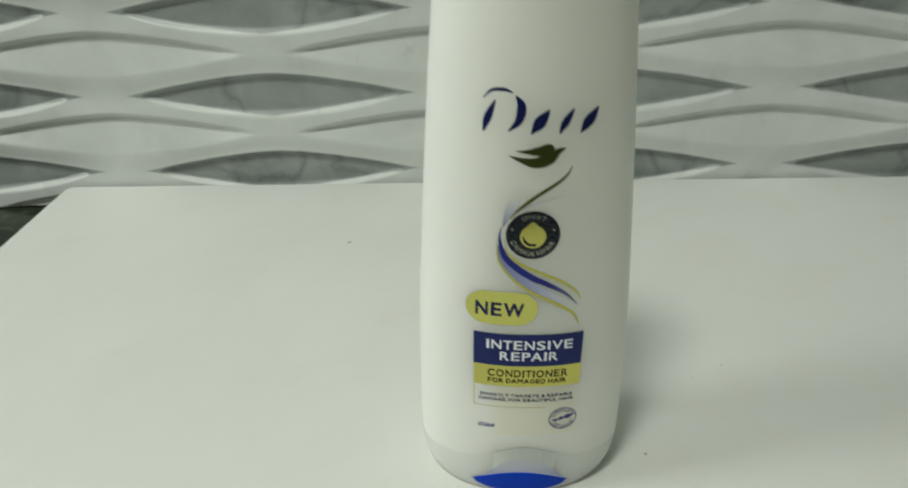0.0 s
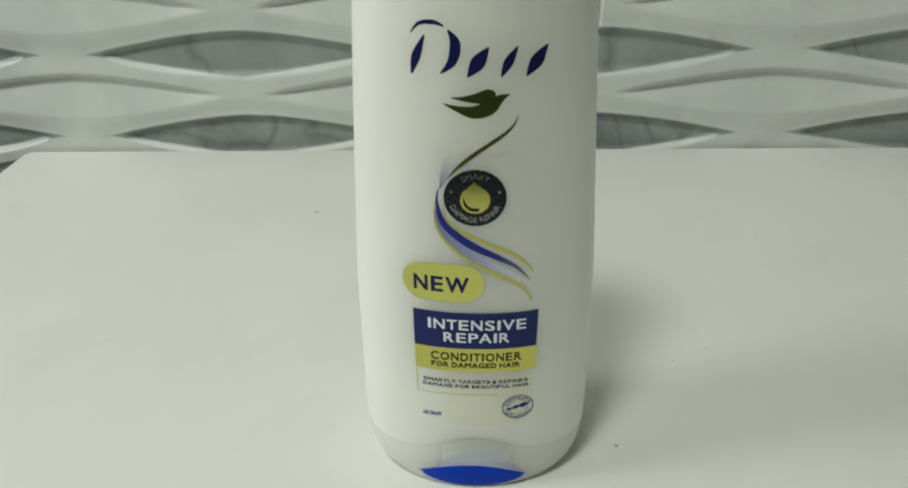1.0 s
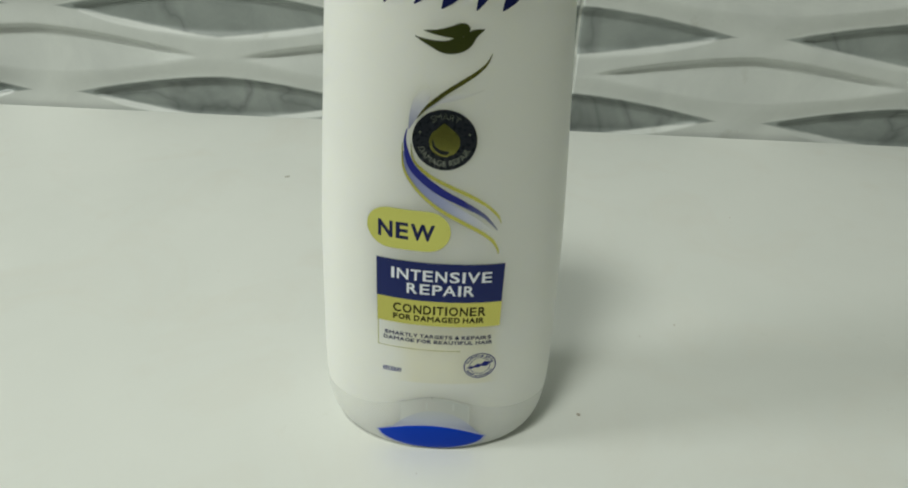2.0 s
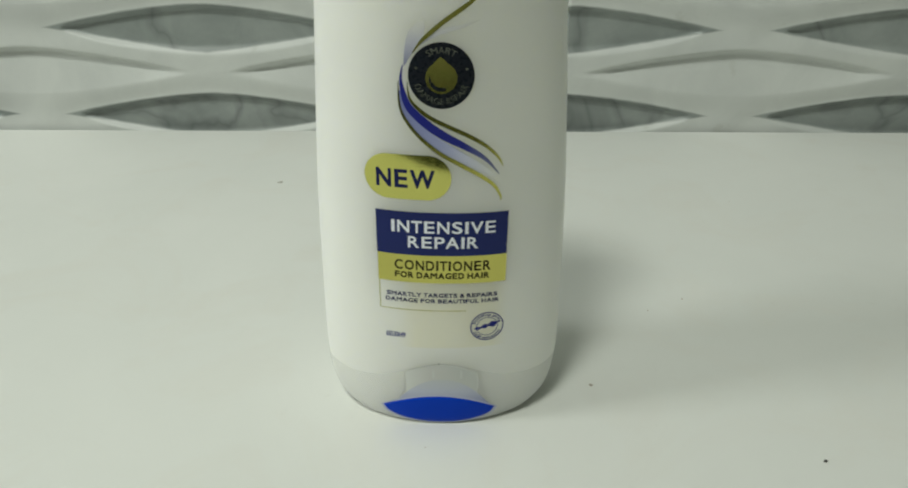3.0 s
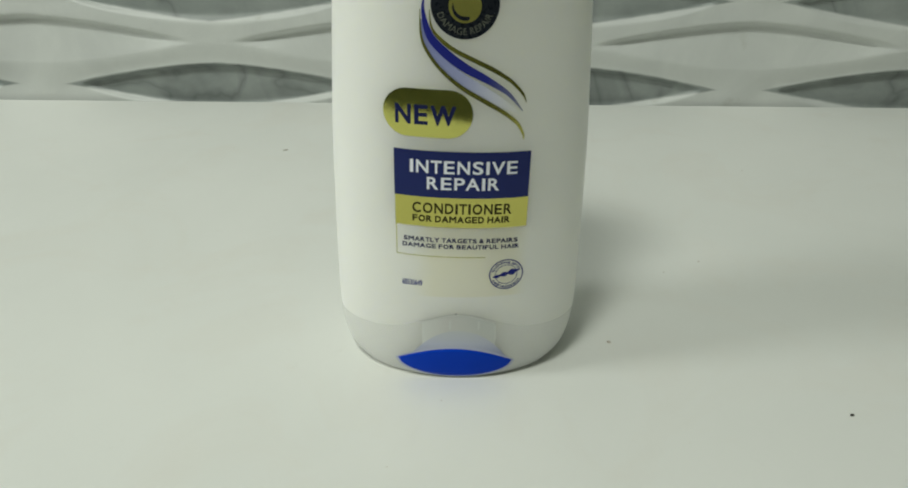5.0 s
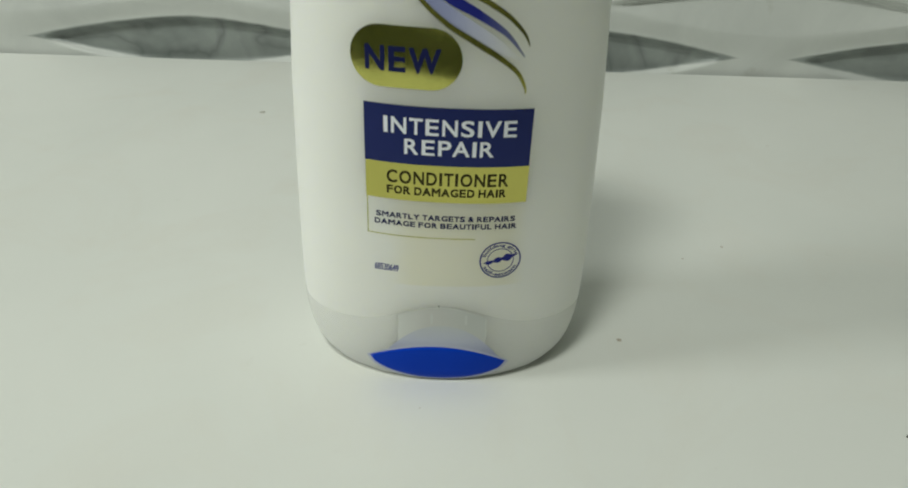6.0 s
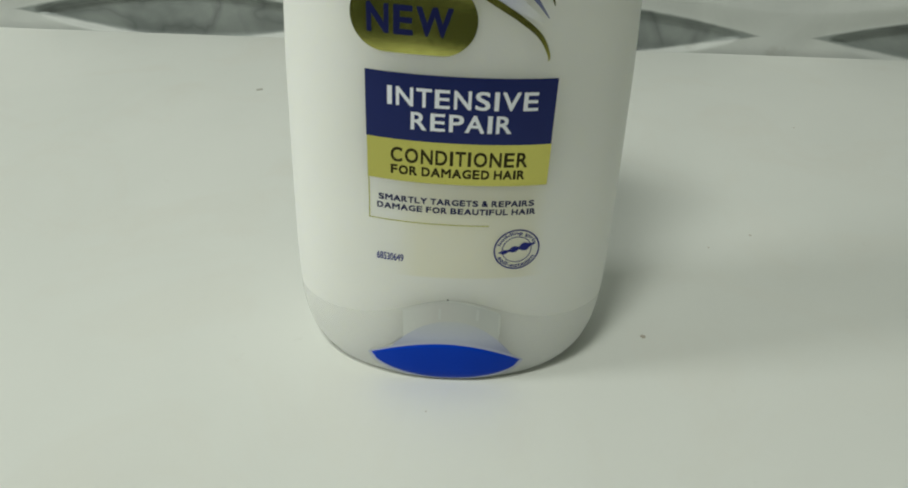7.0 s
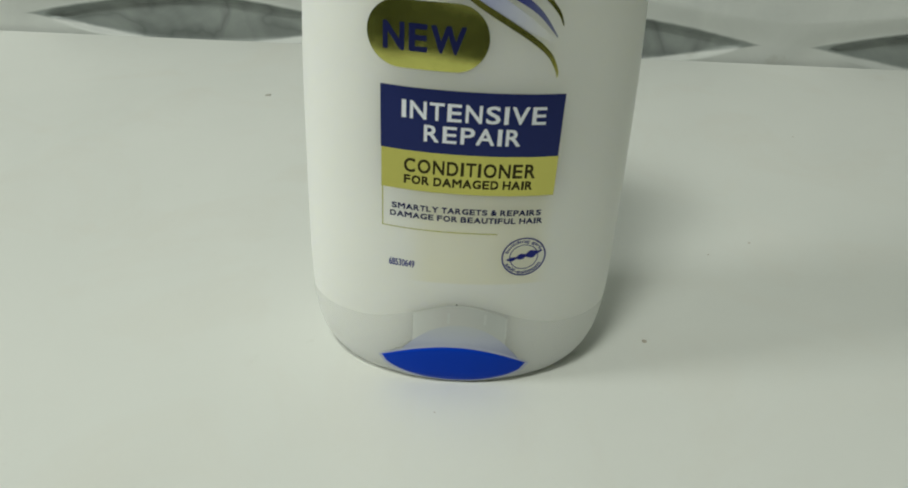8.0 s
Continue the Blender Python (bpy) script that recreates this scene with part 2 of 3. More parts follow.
wall_north = structure("wall_north", box(RX0 - T, RX1 + T, WALL + 0.0085, WALL + 0.0085 + T, RZ0, RZ1), GROUT, "kitchen wall behind the counter clad in relief tiles", "wall")
structure("wall_south", box(RX0 - T, RX1 + T, RY0 - T, RY0, RZ0, RZ1), PAINT, "plain pale painted wall", "wall")
structure("wall_west", box(RX0 - T, RX0, RY0, WALL + 0.0085, RZ0, RZ1), PAINT, "plain pale painted side wall", "wall")
structure("wall_east", box(RX1, RX1 + T, RY0, WALL + 0.0085, RZ0, RZ1), GREENPAINT, "plain pale green painted side wall", "wall")
structure("ceiling", box(RX0 - T, RX1 + T, RY0 - T, WALL + T, RZ1, RZ1 + 0.1), CEILING, "plain white painted ceiling", "ceiling")
structure("floor", box(RX0 - T, RX1 + T, RY0 - T, WALL + T, RZ0 - 0.1, RZ0), FLOOR, "plain grey tiled floor", "floor")
structure("counter_base", box(RX0, RX1, -0.18, WALL + 0.0085, RZ0, ZC - 0.03), PAINT, "plain masonry base below the counter", "counter base")
structure("countertop", box(RX0, RX1, -0.24, WALL + 0.004, ZC - 0.03, ZC, 0.003), GRANITE, "polished dark green granite countertop", "countertop")

fixture = tagged(new("pendant_light"), "white square pendant light hanging on a thin stem", "pendant light")
fixture.location = (LAMP[0], LAMP[1], RZ1)
DROP = RZ1 - LAMP[2]
part("housing", box(-0.13, 0.13, -0.13, 0.13, 0.01 - DROP, 0.05 - DROP, 0.006), CEILING, fixture)
part("stem", box(-0.012, 0.012, -0.012, 0.012, 0.048 - DROP, 0.0), CEILING, fixture)
sconce = tagged(new("wall_light"), "white box-shaped wall light on the side wall", "wall light")
sconce.location = (RX0, SIDE_LAMP[1], SIDE_LAMP[2])
part("housing", box(0.0, 0.035, -0.23, 0.23, -0.15, 0.15, 0.006), CEILING, sconce)


# ---- the board and what lies on it ----
def board_mesh():
    """A thick board with rounded upper edges; its free corner is slightly rounded."""
    x0, x1, y0, y1, z0, z1 = -0.2425, 0.62, 0.020, WALL - 0.0030, ZC, 0.0
    outline = []
    r = 0.005
    for cx, cy, a0 in ((x1 - r, y1 - r, 0), (x0 + r, y1 - r, 90), (x0 + r, y0 + r, 180), (x1 - r, y0 + r, 270)):
        rr = r
        for k in range(9):
            a = radians(a0 + k * 90 / 8)
            outline.append((cx + rr * math.cos(a), cy + rr * math.sin(a)))
    bm = bmesh.new()
    rings = []
    for inset, z in ((0.0, z0), (0.0, z1 - 0.0015), (0.0004, z1 - 0.0006), (0.0012, z1)):
        ring = []
        for x, y in outline:
            cx, cy = (x0 + x1) / 2, (y0 + y1) / 2
            ring.append(bm.verts.new((x - inset * (1 if x > cx else -1), y - inset * (1 if y > cy else -1), z)))
        rings.append(ring)
    n = len(outline)
    for r0, r1 in zip(rings, rings[1:]):
        for i in range(n):
            bm.faces.new((r0[i], r0[(i + 1) % n], r1[(i + 1) % n], r1[i]))
    bm.faces.new(rings[-1])
    bm.faces.new(list(reversed(rings[0])))
    return bm


tagged(mesh_object("white_board", board_mesh(), BOARD, False), "thick white laminate board lying on the granite counter", "board")


def crumb(x, y, sx, sy, sz, turn, mat, label, name="crumb"):
    bm = bmesh.new()
    bmesh.ops.create_icosphere(bm, subdivisions=2, radius=1)
    for v in bm.verts:
        k = 1 + 0.35 * noise.noise(v.co * 1.7 + Vector((x * 90, y * 70, 0)))
        v.co = Vector((v.co.x * sx * k, v.co.y * sy * k, max(v.co.z, -0.4) * sz * k))
    low = min(v.co.z for v in bm.verts)
    for v in bm.verts:
        v.co.z -= low
    ob = mesh_object(name, bm, mat)
    ob.matrix_world = pose(x, y, 0.0, 0, 0, turn)
    return tagged(ob, label, name, group="crumbs on the board")


crumb(-0.0517, 0.3808, 0.0014, 0.0009, 0.00022, 30, PALECRUMB, "small grey crumb on the white board")
crumb(0.1289, 0.1981, 0.0005, 0.0004, 0.0004, 10, CRUMB, "tiny dark crumb on the white board")
crumb(0.0728, 0.2289, 0.0006, 0.0006, 0.00018, 20, DUST, "tiny pale brown crumb on the white board")
for x, y, r in ((0.1143, 0.2765, 0.0004), (0.1000, 0.2690, 0.0003), (0.1607, 0.3600, 0.0004), (0.0240, 0.2034, 0.0002), (0.0115, 0.1806, 0.0002)):
    crumb(x, y, r, r * 0.8, r * 0.14, x * 9000, DUST, "tiny pale brown speck on the white board")


# ---- the bottle ----
BX, BY = 0.0284, 0.2310
LEAN, SKEW = -0.09, 0.0184    # slight lean and a degree of print skew, set to fit the camera's view
A_Z = [(0, 0.0262), (0.0012, 0.0284), (0.004, 0.0306), (0.009, 0.0321), (0.016, 0.0328), (0.03, 0.0327), (0.05, 0.0322), (0.065, 0.0317), (0.08, 0.0308), (0.106, 0.0290),
       (0.13, 0.0272), (0.153, 0.0252), (0.172, 0.0238), (0.184, 0.0220), (0.191, 0.0180), (0.195, 0.0105), (0.196, 0.0)]
B_Z = [(0, 0.0180), (0.0012, 0.0187), (0.004, 0.0191), (0.009, 0.0194), (0.016, 0.0194), (0.03, 0.0194), (0.08, 0.0194), (0.106, 0.0194), (0.13, 0.0192),
       (0.153, 0.0186), (0.172, 0.0176), (0.184, 0.0158), (0.191, 0.0125), (0.195, 0.007), (0.196, 0.0)]
POWER = 2.15


def sample(table, z):
    zs, vs = zip(*table)
    if z <= zs[0]:
        return vs[0]
    for i in range(len(zs) - 1):
        if z <= zs[i + 1]:
            h = zs[i + 1] - zs[i]
            t = (z - zs[i]) / h
            slope = lambda k: (vs[min(k + 1, len(vs) - 1)] - vs[max(k - 1, 0)]) / (zs[min(k + 1, len(zs) - 1)] - zs[max(k - 1, 0)])
            m0, m1 = slope(i) * h, slope(i + 1) * h
            return (2 * t ** 3 - 3 * t * t + 1) * vs[i] + (t ** 3 - 2 * t * t + t) * m0 + (3 * t * t - 2 * t ** 3) * vs[i + 1] + (t ** 3 - t * t) * m1
    return vs[-1]


def skin(angle, z, lift=0.0):
    """A point of the bottle's outside in its own metres; angle 0 faces the front."""
    s, c = math.sin(angle), -math.cos(angle)
    e = 2 / POWER
    return Vector(((sample(A_Z, z) + lift) * math.copysign(abs(s) ** e, s), (sample(B_Z, z) + lift) * math.copysign(abs(c) ** e, c), z))


def front(dx, z, lift):
    """The point of the front at dx from the middle and the height z, lifted off the skin."""
    dx += 0.00857 * z - 0.0005
    z -= SKEW * dx
    a, b = sample(A_Z, z), sample(B_Z, z)
    q = min(abs(dx) / a, 0.999)
    return Vector((dx, -b * (1 - q ** POWER) ** (1 / POWER) - lift, z))


def arch(dx, front_side):
    """Height of the upper edge of the clear foot."""
    return 0.0152 + (0.0062 * math.exp(-(dx / 0.0132) ** 2) if front_side else 0.0)


def tube(rows):
    """A closed skin over rings of points."""
    bm = bmesh.new()
    rings = [[bm.verts.new(p) for p in row] for row in rows]
    n = len(rings[0])
    for r0, r1 in zip(rings, rings[1:]):
        for i in range(n):
            bm.faces.new((r0[i], r0[(i + 1) % n], r1[(i + 1) % n], r1[i]))
    bm.faces.new(list(reversed(rings[0])))
    bm.faces.new(rings[-1])
    return bm


ANGLES = [2 * math.pi * i / 120 for i in range(120)]


def edge(ang):
    return arch(skin(ang, 0.015).x, math.cos(ang) > 0)


LOW = (0.0, 0.0005, 0.0011, 0.0018, 0.0027, 0.0038, 0.0052, 0.007, 0.0095)


def foot_rows(lift):
    rows = [[skin(a, max(z, -lift), lift) for a in ANGLES] for z in LOW]
    for f in (0.3, 0.6, 0.85, 1.0):
        rows.append([skin(a, 0.0095 + (edge(a) - 0.0095) * f, lift) for a in ANGLES])
    return rows


def body_mesh():
    """The body; below the foot's edge it goes on just inside the foot."""
    inside = -0.0001
    rows = foot_rows(inside)
    for f in (0.1, 0.25, 0.5, 0.75):
        rows.append([skin(a, edge(a) + (0.024 - edge(a)) * f, inside * (1 - f)) for a in ANGLES])
    zs = [0.024 + i * 0.004 for i in range(40)] + [0.1825, 0.1845, 0.187, 0.189, 0.191, 0.193, 0.1945, 0.1955]
    rows += [[skin(a, z) for a in ANGLES] for z in zs]
    return tube(rows)


def foot_mesh():
    """The cloudy foot, a moulded sleeve round the lower end of the body."""
    bm = tube(foot_rows(0.0))
    bm.faces.ensure_lookup_table()
    bm.faces.remove(bm.faces[-1])
    return bm


bottle = tagged(new("conditioner_bottle"), "white plastic conditioner bottle with printed label standing on the board", "bottle")
bottle.matrix_world = pose(BX, BY, 0.0001, 0, LEAN, 0)
part("body", body_mesh(), PLASTIC, bottle)
part("foot", foot_mesh(), CLEAR, bottle, "greyish translucent rounded foot of the bottle")


def strip(name, lo, hi, across, mat, parent, lift, label=""):
    """A thin printed area between two edges, laid on the bottle's front."""
    rows = [[front(a[0] + (b[0] - a[0]) * j / across, a[1] + (b[1] - a[1]) * j / across, lift) for j in range(across + 1)] for a, b in zip(lo, hi)]
    bm = grid_mesh(rows)
    bmesh.ops.remove_doubles(bm, verts=bm.verts[:], dist=1e-7)
    return part(name, bm, mat, parent, label)


def solid_strip(name, lo, hi, across, mat, parent, lift, back, label=""):
    """The same with thickness: a tab from the depth back out to lift."""
    bm = bmesh.new()
    sheets = []
    for depth in (lift, back):
        sheets.append([[bm.verts.new(front(a[0] + (b[0] - a[0]) * j / across, a[1] + (b[1] - a[1]) * j / across, depth)) for j in range(across + 1)] for a, b in zip(lo, hi)])
    for k, sheet in enumerate(sheets):
        for r0, r1 in zip(sheet, sheet[1:]):
            for a, b, c, d in zip(r0, r0[1:], r1[1:], r1):
                bm.faces.new((a, b, c, d) if k == 0 else (d, c, b, a))
    outer, inner = sheets
    rim = lambda g: [r[0] for r in g] + g[-1][1:] + [r[-1] for r in reversed(g[:-1])] + list(reversed(g[0][1:-1]))
    ra, rb = rim(outer), rim(inner)
    for i in range(len(ra)):
        k = (i + 1) % len(ra)
        bm.faces.new((ra[k], ra[i], rb[i], rb[k]))
    bmesh.ops.remove_doubles(bm, verts=bm.verts[:], dist=1e-7)
    bmesh.ops.recalc_face_normals(bm, faces=bm.faces[:])
    return part(name, bm, mat, parent, label)


def rect(name, x0, x1, z0, z1, mat, parent, lift, label="", n=24):
    xs = [x0 + (x1 - x0) * i / n for i in range(n + 1)]
    return strip(name, [(x, z0) for x in xs], [(x, z1) for x in xs], 6, mat, parent, lift, label)


def ribbon(name, points, mat, parent, lift, label=""):
    """A tapering printed stroke: points of dx, height and width, all in millimetres."""
    line = [(x / 1000, z / 1000, w / 2000) for x, z, w in smooth_line(points)]
    lo, hi = [], []
    for i, (x, z, w) in enumerate(line):
        p, q = line[max(i - 1, 0)], line[min(i + 1, len(line) - 1)]
        tx, tz = q[0] - p[0], q[1] - p[1]
        d = math.hypot(tx, tz) or 1
        lo.append((x + tz / d * w, z - tx / d * w))
        hi.append((x - tz / d * w, z + tx / d * w))
    return strip(name, lo, hi, 4, mat, parent, lift, label)


def disc(name, cx, cz, r, mat, parent, lift, label="", squash=1.0):
    n = 40
    an = [math.pi * i / n for i in range(n + 1)]
    lo = [(cx - r * math.cos(a), cz - r * squash * math.sin(a)) for a in an]
    hi = [(cx - r * math.cos(a), cz + r * squash * math.sin(a)) for a in an]
    return strip(name, lo, hi, 10, mat, parent, lift, label)


def ring(name, cx, cz, r, w, mat, parent, lift):
    n = 64
    an = [2 * math.pi * i / n for i in range(n + 1)]
    return strip(name, [(cx + (r - w) * math.cos(a), cz + (r - w) * math.sin(a)) for a in an], [(cx + r * math.cos(a), cz + r * math.sin(a)) for a in an], 1, mat, parent, lift)


def letters(words, weight, spacing=1.0):
    """The words as flat mesh data, scaled to the unit square."""
    cu = bpy.data.curves.new("lettering", "FONT")
    cu.body, cu.resolution_u, cu.offset, cu.space_character = words, 4, weight, spacing
    tmp = new("lettering_source", cu)
    bpy.context.view_layer.update()
    me = bpy.data.meshes.new_from_object(tmp.evaluated_get(bpy.context.evaluated_depsgraph_get()))
    bpy.data.objects.remove(tmp)
    bpy.data.curves.remove(cu)
    bm = bmesh.new()
    bm.from_mesh(me)
    bpy.data.meshes.remove(me)
    bmesh.ops.triangulate(bm, faces=bm.faces[:])
    xs, ys = [v.co.x for v in bm.verts], [v.co.y for v in bm.verts]
    x0, x1, y0, y1 = min(xs), max(xs), min(ys), max(ys)
    for v in bm.verts:
        v.co = Vector(((v.co.x - x0) / (x1 - x0), (v.co.y - y0) / (y1 - y0), 0))
    return bm


# widths of wide-set capitals, in parts of their height
CAPS = {"I": 0.23, "N": 0.96, "T": 0.84, "E": 0.82, "S": 0.82, "V": 1.02, "R": 0.88, "P": 0.82, "A": 1.10, "C": 0.95, "O": 1.08, "D": 0.95,
        "M": 1.15, "G": 1.02, "H": 0.94, "F": 0.78, "L": 0.74, "Y": 1.00, "U": 0.93, "B": 0.88, "W": 1.58, "&": 0.92}


def capitals(words, weight):
    """Capitals set one by one at their own widths, scaled to the unit square."""
    verts, faces, at, glyphs = [], [], 0.0, {}
    for k, c in enumerate(words):
        if c == " ":
            at += 0.42
            continue
        if c not in glyphs:
            g = letters(c, weight)
            g.verts.index_update()
            glyphs[c] = ([v.co.copy() for v in g.verts], [[v.index for v in f.verts] for f in g.faces])
            g.free()
        cos, polys = glyphs[c]
        base = len(verts)
        verts += [(at + CAPS[c] * co.x, co.y, 0) for co in cos]
        faces += [[base + i for i in f] for f in polys]
        pair = words[k:k + 2]
        at += CAPS[c] + 0.27 - 0.05 * sum(ch in "AVYTW" for ch in pair) - (0.10 if pair == "PA" else 0.0)
    width = max(v[0] for v in verts)
    bm = bmesh.new()
    made = [bm.verts.new((x / width, y, 0)) for x, y, z in verts]
    for f in faces:
        bm.faces.new([made[i] for i in f])
    return bm


def lettering(words, x0, x1, z0, z1, mat, parent, lift, bold=0.04, label="", spacing=1.0, weight=0.0):
    """Words printed flat on the front; the strokes are thickened by overprinting, bold in parts of the height."""
    bm = letters(words, weight, spacing) if words.isdigit() else capitals(words, weight)
    d = bold * (z1 - z0)
    x0, x1, z0, z1 = x0 + d, x1 - d, z0 + d, z1 - d
    first = bm.verts[:]
    copies = [(first, -d, -d)]
    for sx, sz in ((1, -1), (-1, 1), (1, 1)):
        got = bmesh.ops.duplicate(bm, geom=first + bm.faces[:len(bm.faces) // len(copies)])
        copies.append(([g for g in got["geom"] if isinstance(g, bmesh.types.BMVert)], sx * d, sz * d))
    for k, (verts, ex, ez) in enumerate(copies):
        for v in verts:
            v.co = front(x0 + (x1 - x0) * v.co.x + ex, z0 + (z1 - z0) * v.co.y + ez, lift + 0.000004 * k)
    return part("lettering", bm, mat, parent, label, False)


def arc_lettering(words, cx, cz, r, h, a0, a1, mat, parent, lift, weight=0.02):
    """Words bent round a circle, from the angle a0 to a1 in degrees; clockwise stands outwards, the other way inwards."""
    bm = letters(words, weight)
    for v in bm.verts:
        a = radians(a0 + (a1 - a0) * v.co.x)
        rr = r + h * v.co.y if a1 < a0 else r + h * (1 - v.co.y)
        v.co = front(cx + rr * math.cos(a), cz + rr * math.sin(a), lift)
    return part("lettering", bm, mat, parent, "", False)


L1, L2, L3, L4 = 0.000025, 0.00008, 0.00012, 0.00016

# blue cap set into the foot, its lilac glow painted over it as colour
n = 30
u = [i / n * 2 - 1 for i in range(n + 1)]
solid_strip("cap", [(-0.0004 + 0.0153 * k, 0.0009 + 0.0048 * (1 - math.sqrt(1 - k * k))) for k in u], [(-0.0004 + 0.0153 * k, 0.0104 - 0.0047 * k * k) for k in u], 8, CAPBLUE, bottle, 0.00014, -0.0040, "bright blue plastic flip cap")
strip("cap_rim", [(-0.0004 + 0.0160 * k, 0.0002 + 0.0052 * (1 - math.sqrt(1 - k * k))) for k in u], [(-0.0004 + 0.0160 * k, 0.0112 - 0.0056 * k * k) for k in u], 8, LILAC, bottle, 0.00010, "pale lilac rim round the cap")
strip("cap_glow_tint", [(0.0004 + 0.0128 * k, 0.0108 - 0.0036 * k * k) for k in u], [(0.0004 + 0.0128 * k, 0.0108 - 0.0036 * k * k + 0.0054 * (1 - abs(k) ** 2.2)) for k in u],
      6, CAPGLOW, bottle, 0.00008, "pale lilac painted glow above the cap")
strip("foot_window", [(0.0004 + 0.0096 * k, 0.0095) for k in u], [(0.0004 + 0.0096 * k, arch(0.0096 * k, True) - 0.0006) for k in u], 8, WINDOW, bottle, 0.00005, "cloudy grey translucent window in the foot")
strip("foot_rib", [(0.0098, 0.0128), (0.0103, 0.0128)], [(0.0096, 0.0180), (0.0100, 0.0180)], 6, RIB, bottle, 0.00007)
for rx in (-0.0022, 0.0052):
    strip("foot_rib", [(rx, 0.0166), (rx + 0.0005, 0.0166)], [(rx, 0.0192), (rx + 0.0005, 0.0192)], 4, FAINT, bottle, 0.00007)
ks = [-0.0105 + 0.022 * i / 30 for i in range(31)]
strip("foot_lip", [(k, arch(k, True) - 0.00055) for k in ks], [(k, arch(k, True) - 0.00055 + 0.00035 * math.sin(math.pi * (i + 0.2) / 30.4)) for i, k in enumerate(ks)], 3, RIB, bottle, 0.00008, "pale raised lip along the arch")

# lower label
panel = rect("label_panel", -0.0156, 0.0159, 0.05395, 0.06545, BLUE, bottle, L2, "glossy dark blue label panel")
lettering("INTENSIVE", -0.0119, 0.0129, 0.0600, 0.0632, PRINTWHITE, panel, L3, 0.02, weight=0.003)
lettering("REPAIR", -0.0080, 0.0088, 0.0560, 0.0591, PRINTWHITE, panel, L3, 0.02, weight=0.003)
band = rect("label_band", -0.0155, 0.0160, 0.0462, 0.05395, GOLD, bottle, L2, "gold foil label band")
lettering("CONDITIONER", -0.0114, 0.0121, 0.0498, 0.0525, BROWN, band, L3, 0.02, weight=0.003)
lettering("FOR DAMAGED HAIR", -0.0114, 0.0118, 0.0475, 0.0492, BROWN, band, L3, 0.04)
lettering("SMARTLY TARGETS & REPAIRS", -0.0136, 0.0141, 0.0421, 0.0433, NAVY, bottle, L3, 0.045)
lettering("DAMAGE FOR BEAUTIFUL HAIR", -0.0139, 0.0145, 0.0404, 0.0416, NAVY, bottle, L3, 0.045)
rect("label_rule", -0.0154, -0.0152, 0.0382, 0.0462, OLIVE, bottle, L2, "thin gold rule")
rect("label_rule", -0.0154, 0.0063, 0.0380, 0.0382, OLIVE, bottle, L2, "thin gold rule")
lettering("68530649", -0.0141, -0.0091, 0.0294, 0.0310, INDIGO, bottle, L3, 0.02)
disc("print_speck", -0.0005, 0.0217, 0.00018, BLACK, bottle, 0.0005)

# round stamp
SX, SZ = 0.0118, 0.0330
stamp = ring("stamp", SX, SZ, 0.00432, 0.00030, INDIGO, bottle, L2)
tagged(stamp, "round blue printed stamp")
ring("stamp_ring", SX, SZ, 0.0028, 0.00017, INDIGO, stamp, L2)
arc_lettering("building girls", SX, SZ, 0.0030, 0.0009, 165, 20, INDIGO, stamp, L2, 0.022)
arc_lettering("self-esteem", SX, SZ, 0.0030, 0.0009, 205, 335, INDIGO, stamp, L2, 0.022)
for pts in ([(-3.4, -0.6, 0.1), (-2.4, -0.5, 0.9), (-1.3, -0.1, 0.3)], [(-1.7, -0.3, 0.2), (-0.5, 0.1, 1.3), (0.6, 0.5, 0.2)], [(0.1, 0.2, 0.2), (1.4, 0.6, 1.8), (2.3, 0.9, 0.9), (3.5, 1.2, 0.1)]):
    ribbon("stamp_leaf", [(SX * 1000 + x, SZ * 1000 + z, w) for x, z, w in pts], INDIGO, stamp, L3)

# gold pill
n = 48
px0, px1, pz0, pz1 = -0.0178, 0.0022, 0.0686, 0.0796
pr, pc = (pz1 - pz0) / 2, (pz0 + pz1) / 2
lo, hi = [], []
for i in range(n + 1):
    x = (px0 + px1) / 2 - (px1 - px0) / 2 * math.cos(math.pi * i / n)
    e = max(px0 + pr - x, x - (px1 - pr), 0)
    h = math.sqrt(max(pr * pr - e * e, 0))
    lo.append((x, pc - h))
    hi.append((x, pc + h))
pill = strip("label_pill", lo, hi, 8, PILLFOIL, bottle, L2, "shiny gold foil pill on the label")
lettering("NEW", -0.0151, -0.0016, 0.0715, 0.0760, NAVY, pill, L3, 0.02, weight=0.010)

# round seal with a drop
CX, CZ = -0.0002, 0.0976
seal = disc("seal", CX, CZ, 0.0071, BLACK, bottle, L3, "black round seal with a gold drop")
drop_lo, drop_hi = [], []
for i in range(41):
    a = math.pi * i / 40
    x = -0.0034 * math.cos(a)
    drop_lo.append((CX + x, CZ - 0.0004 - 0.0034 * math.sin(a)))
    drop_hi.append((CX + x, CZ - 0.0004 + 0.0034 * math.sin(a) + 0.0011 * max(0, 1 - abs(x + 0.0002) / 0.0016)))
strip("drop", drop_lo, drop_hi, 8, GOLD, seal, L4)
ribbon("drop_shade", [(-2.7, 97.8, 0.1), (-2.65, 96.6, 0.45), (-2.0, 95.5, 0.7), (-0.9, 94.8, 0.8), (0.4, 94.75, 0.75), (0.45, 95.1, 0.3)], BLACK, seal, 0.0002)
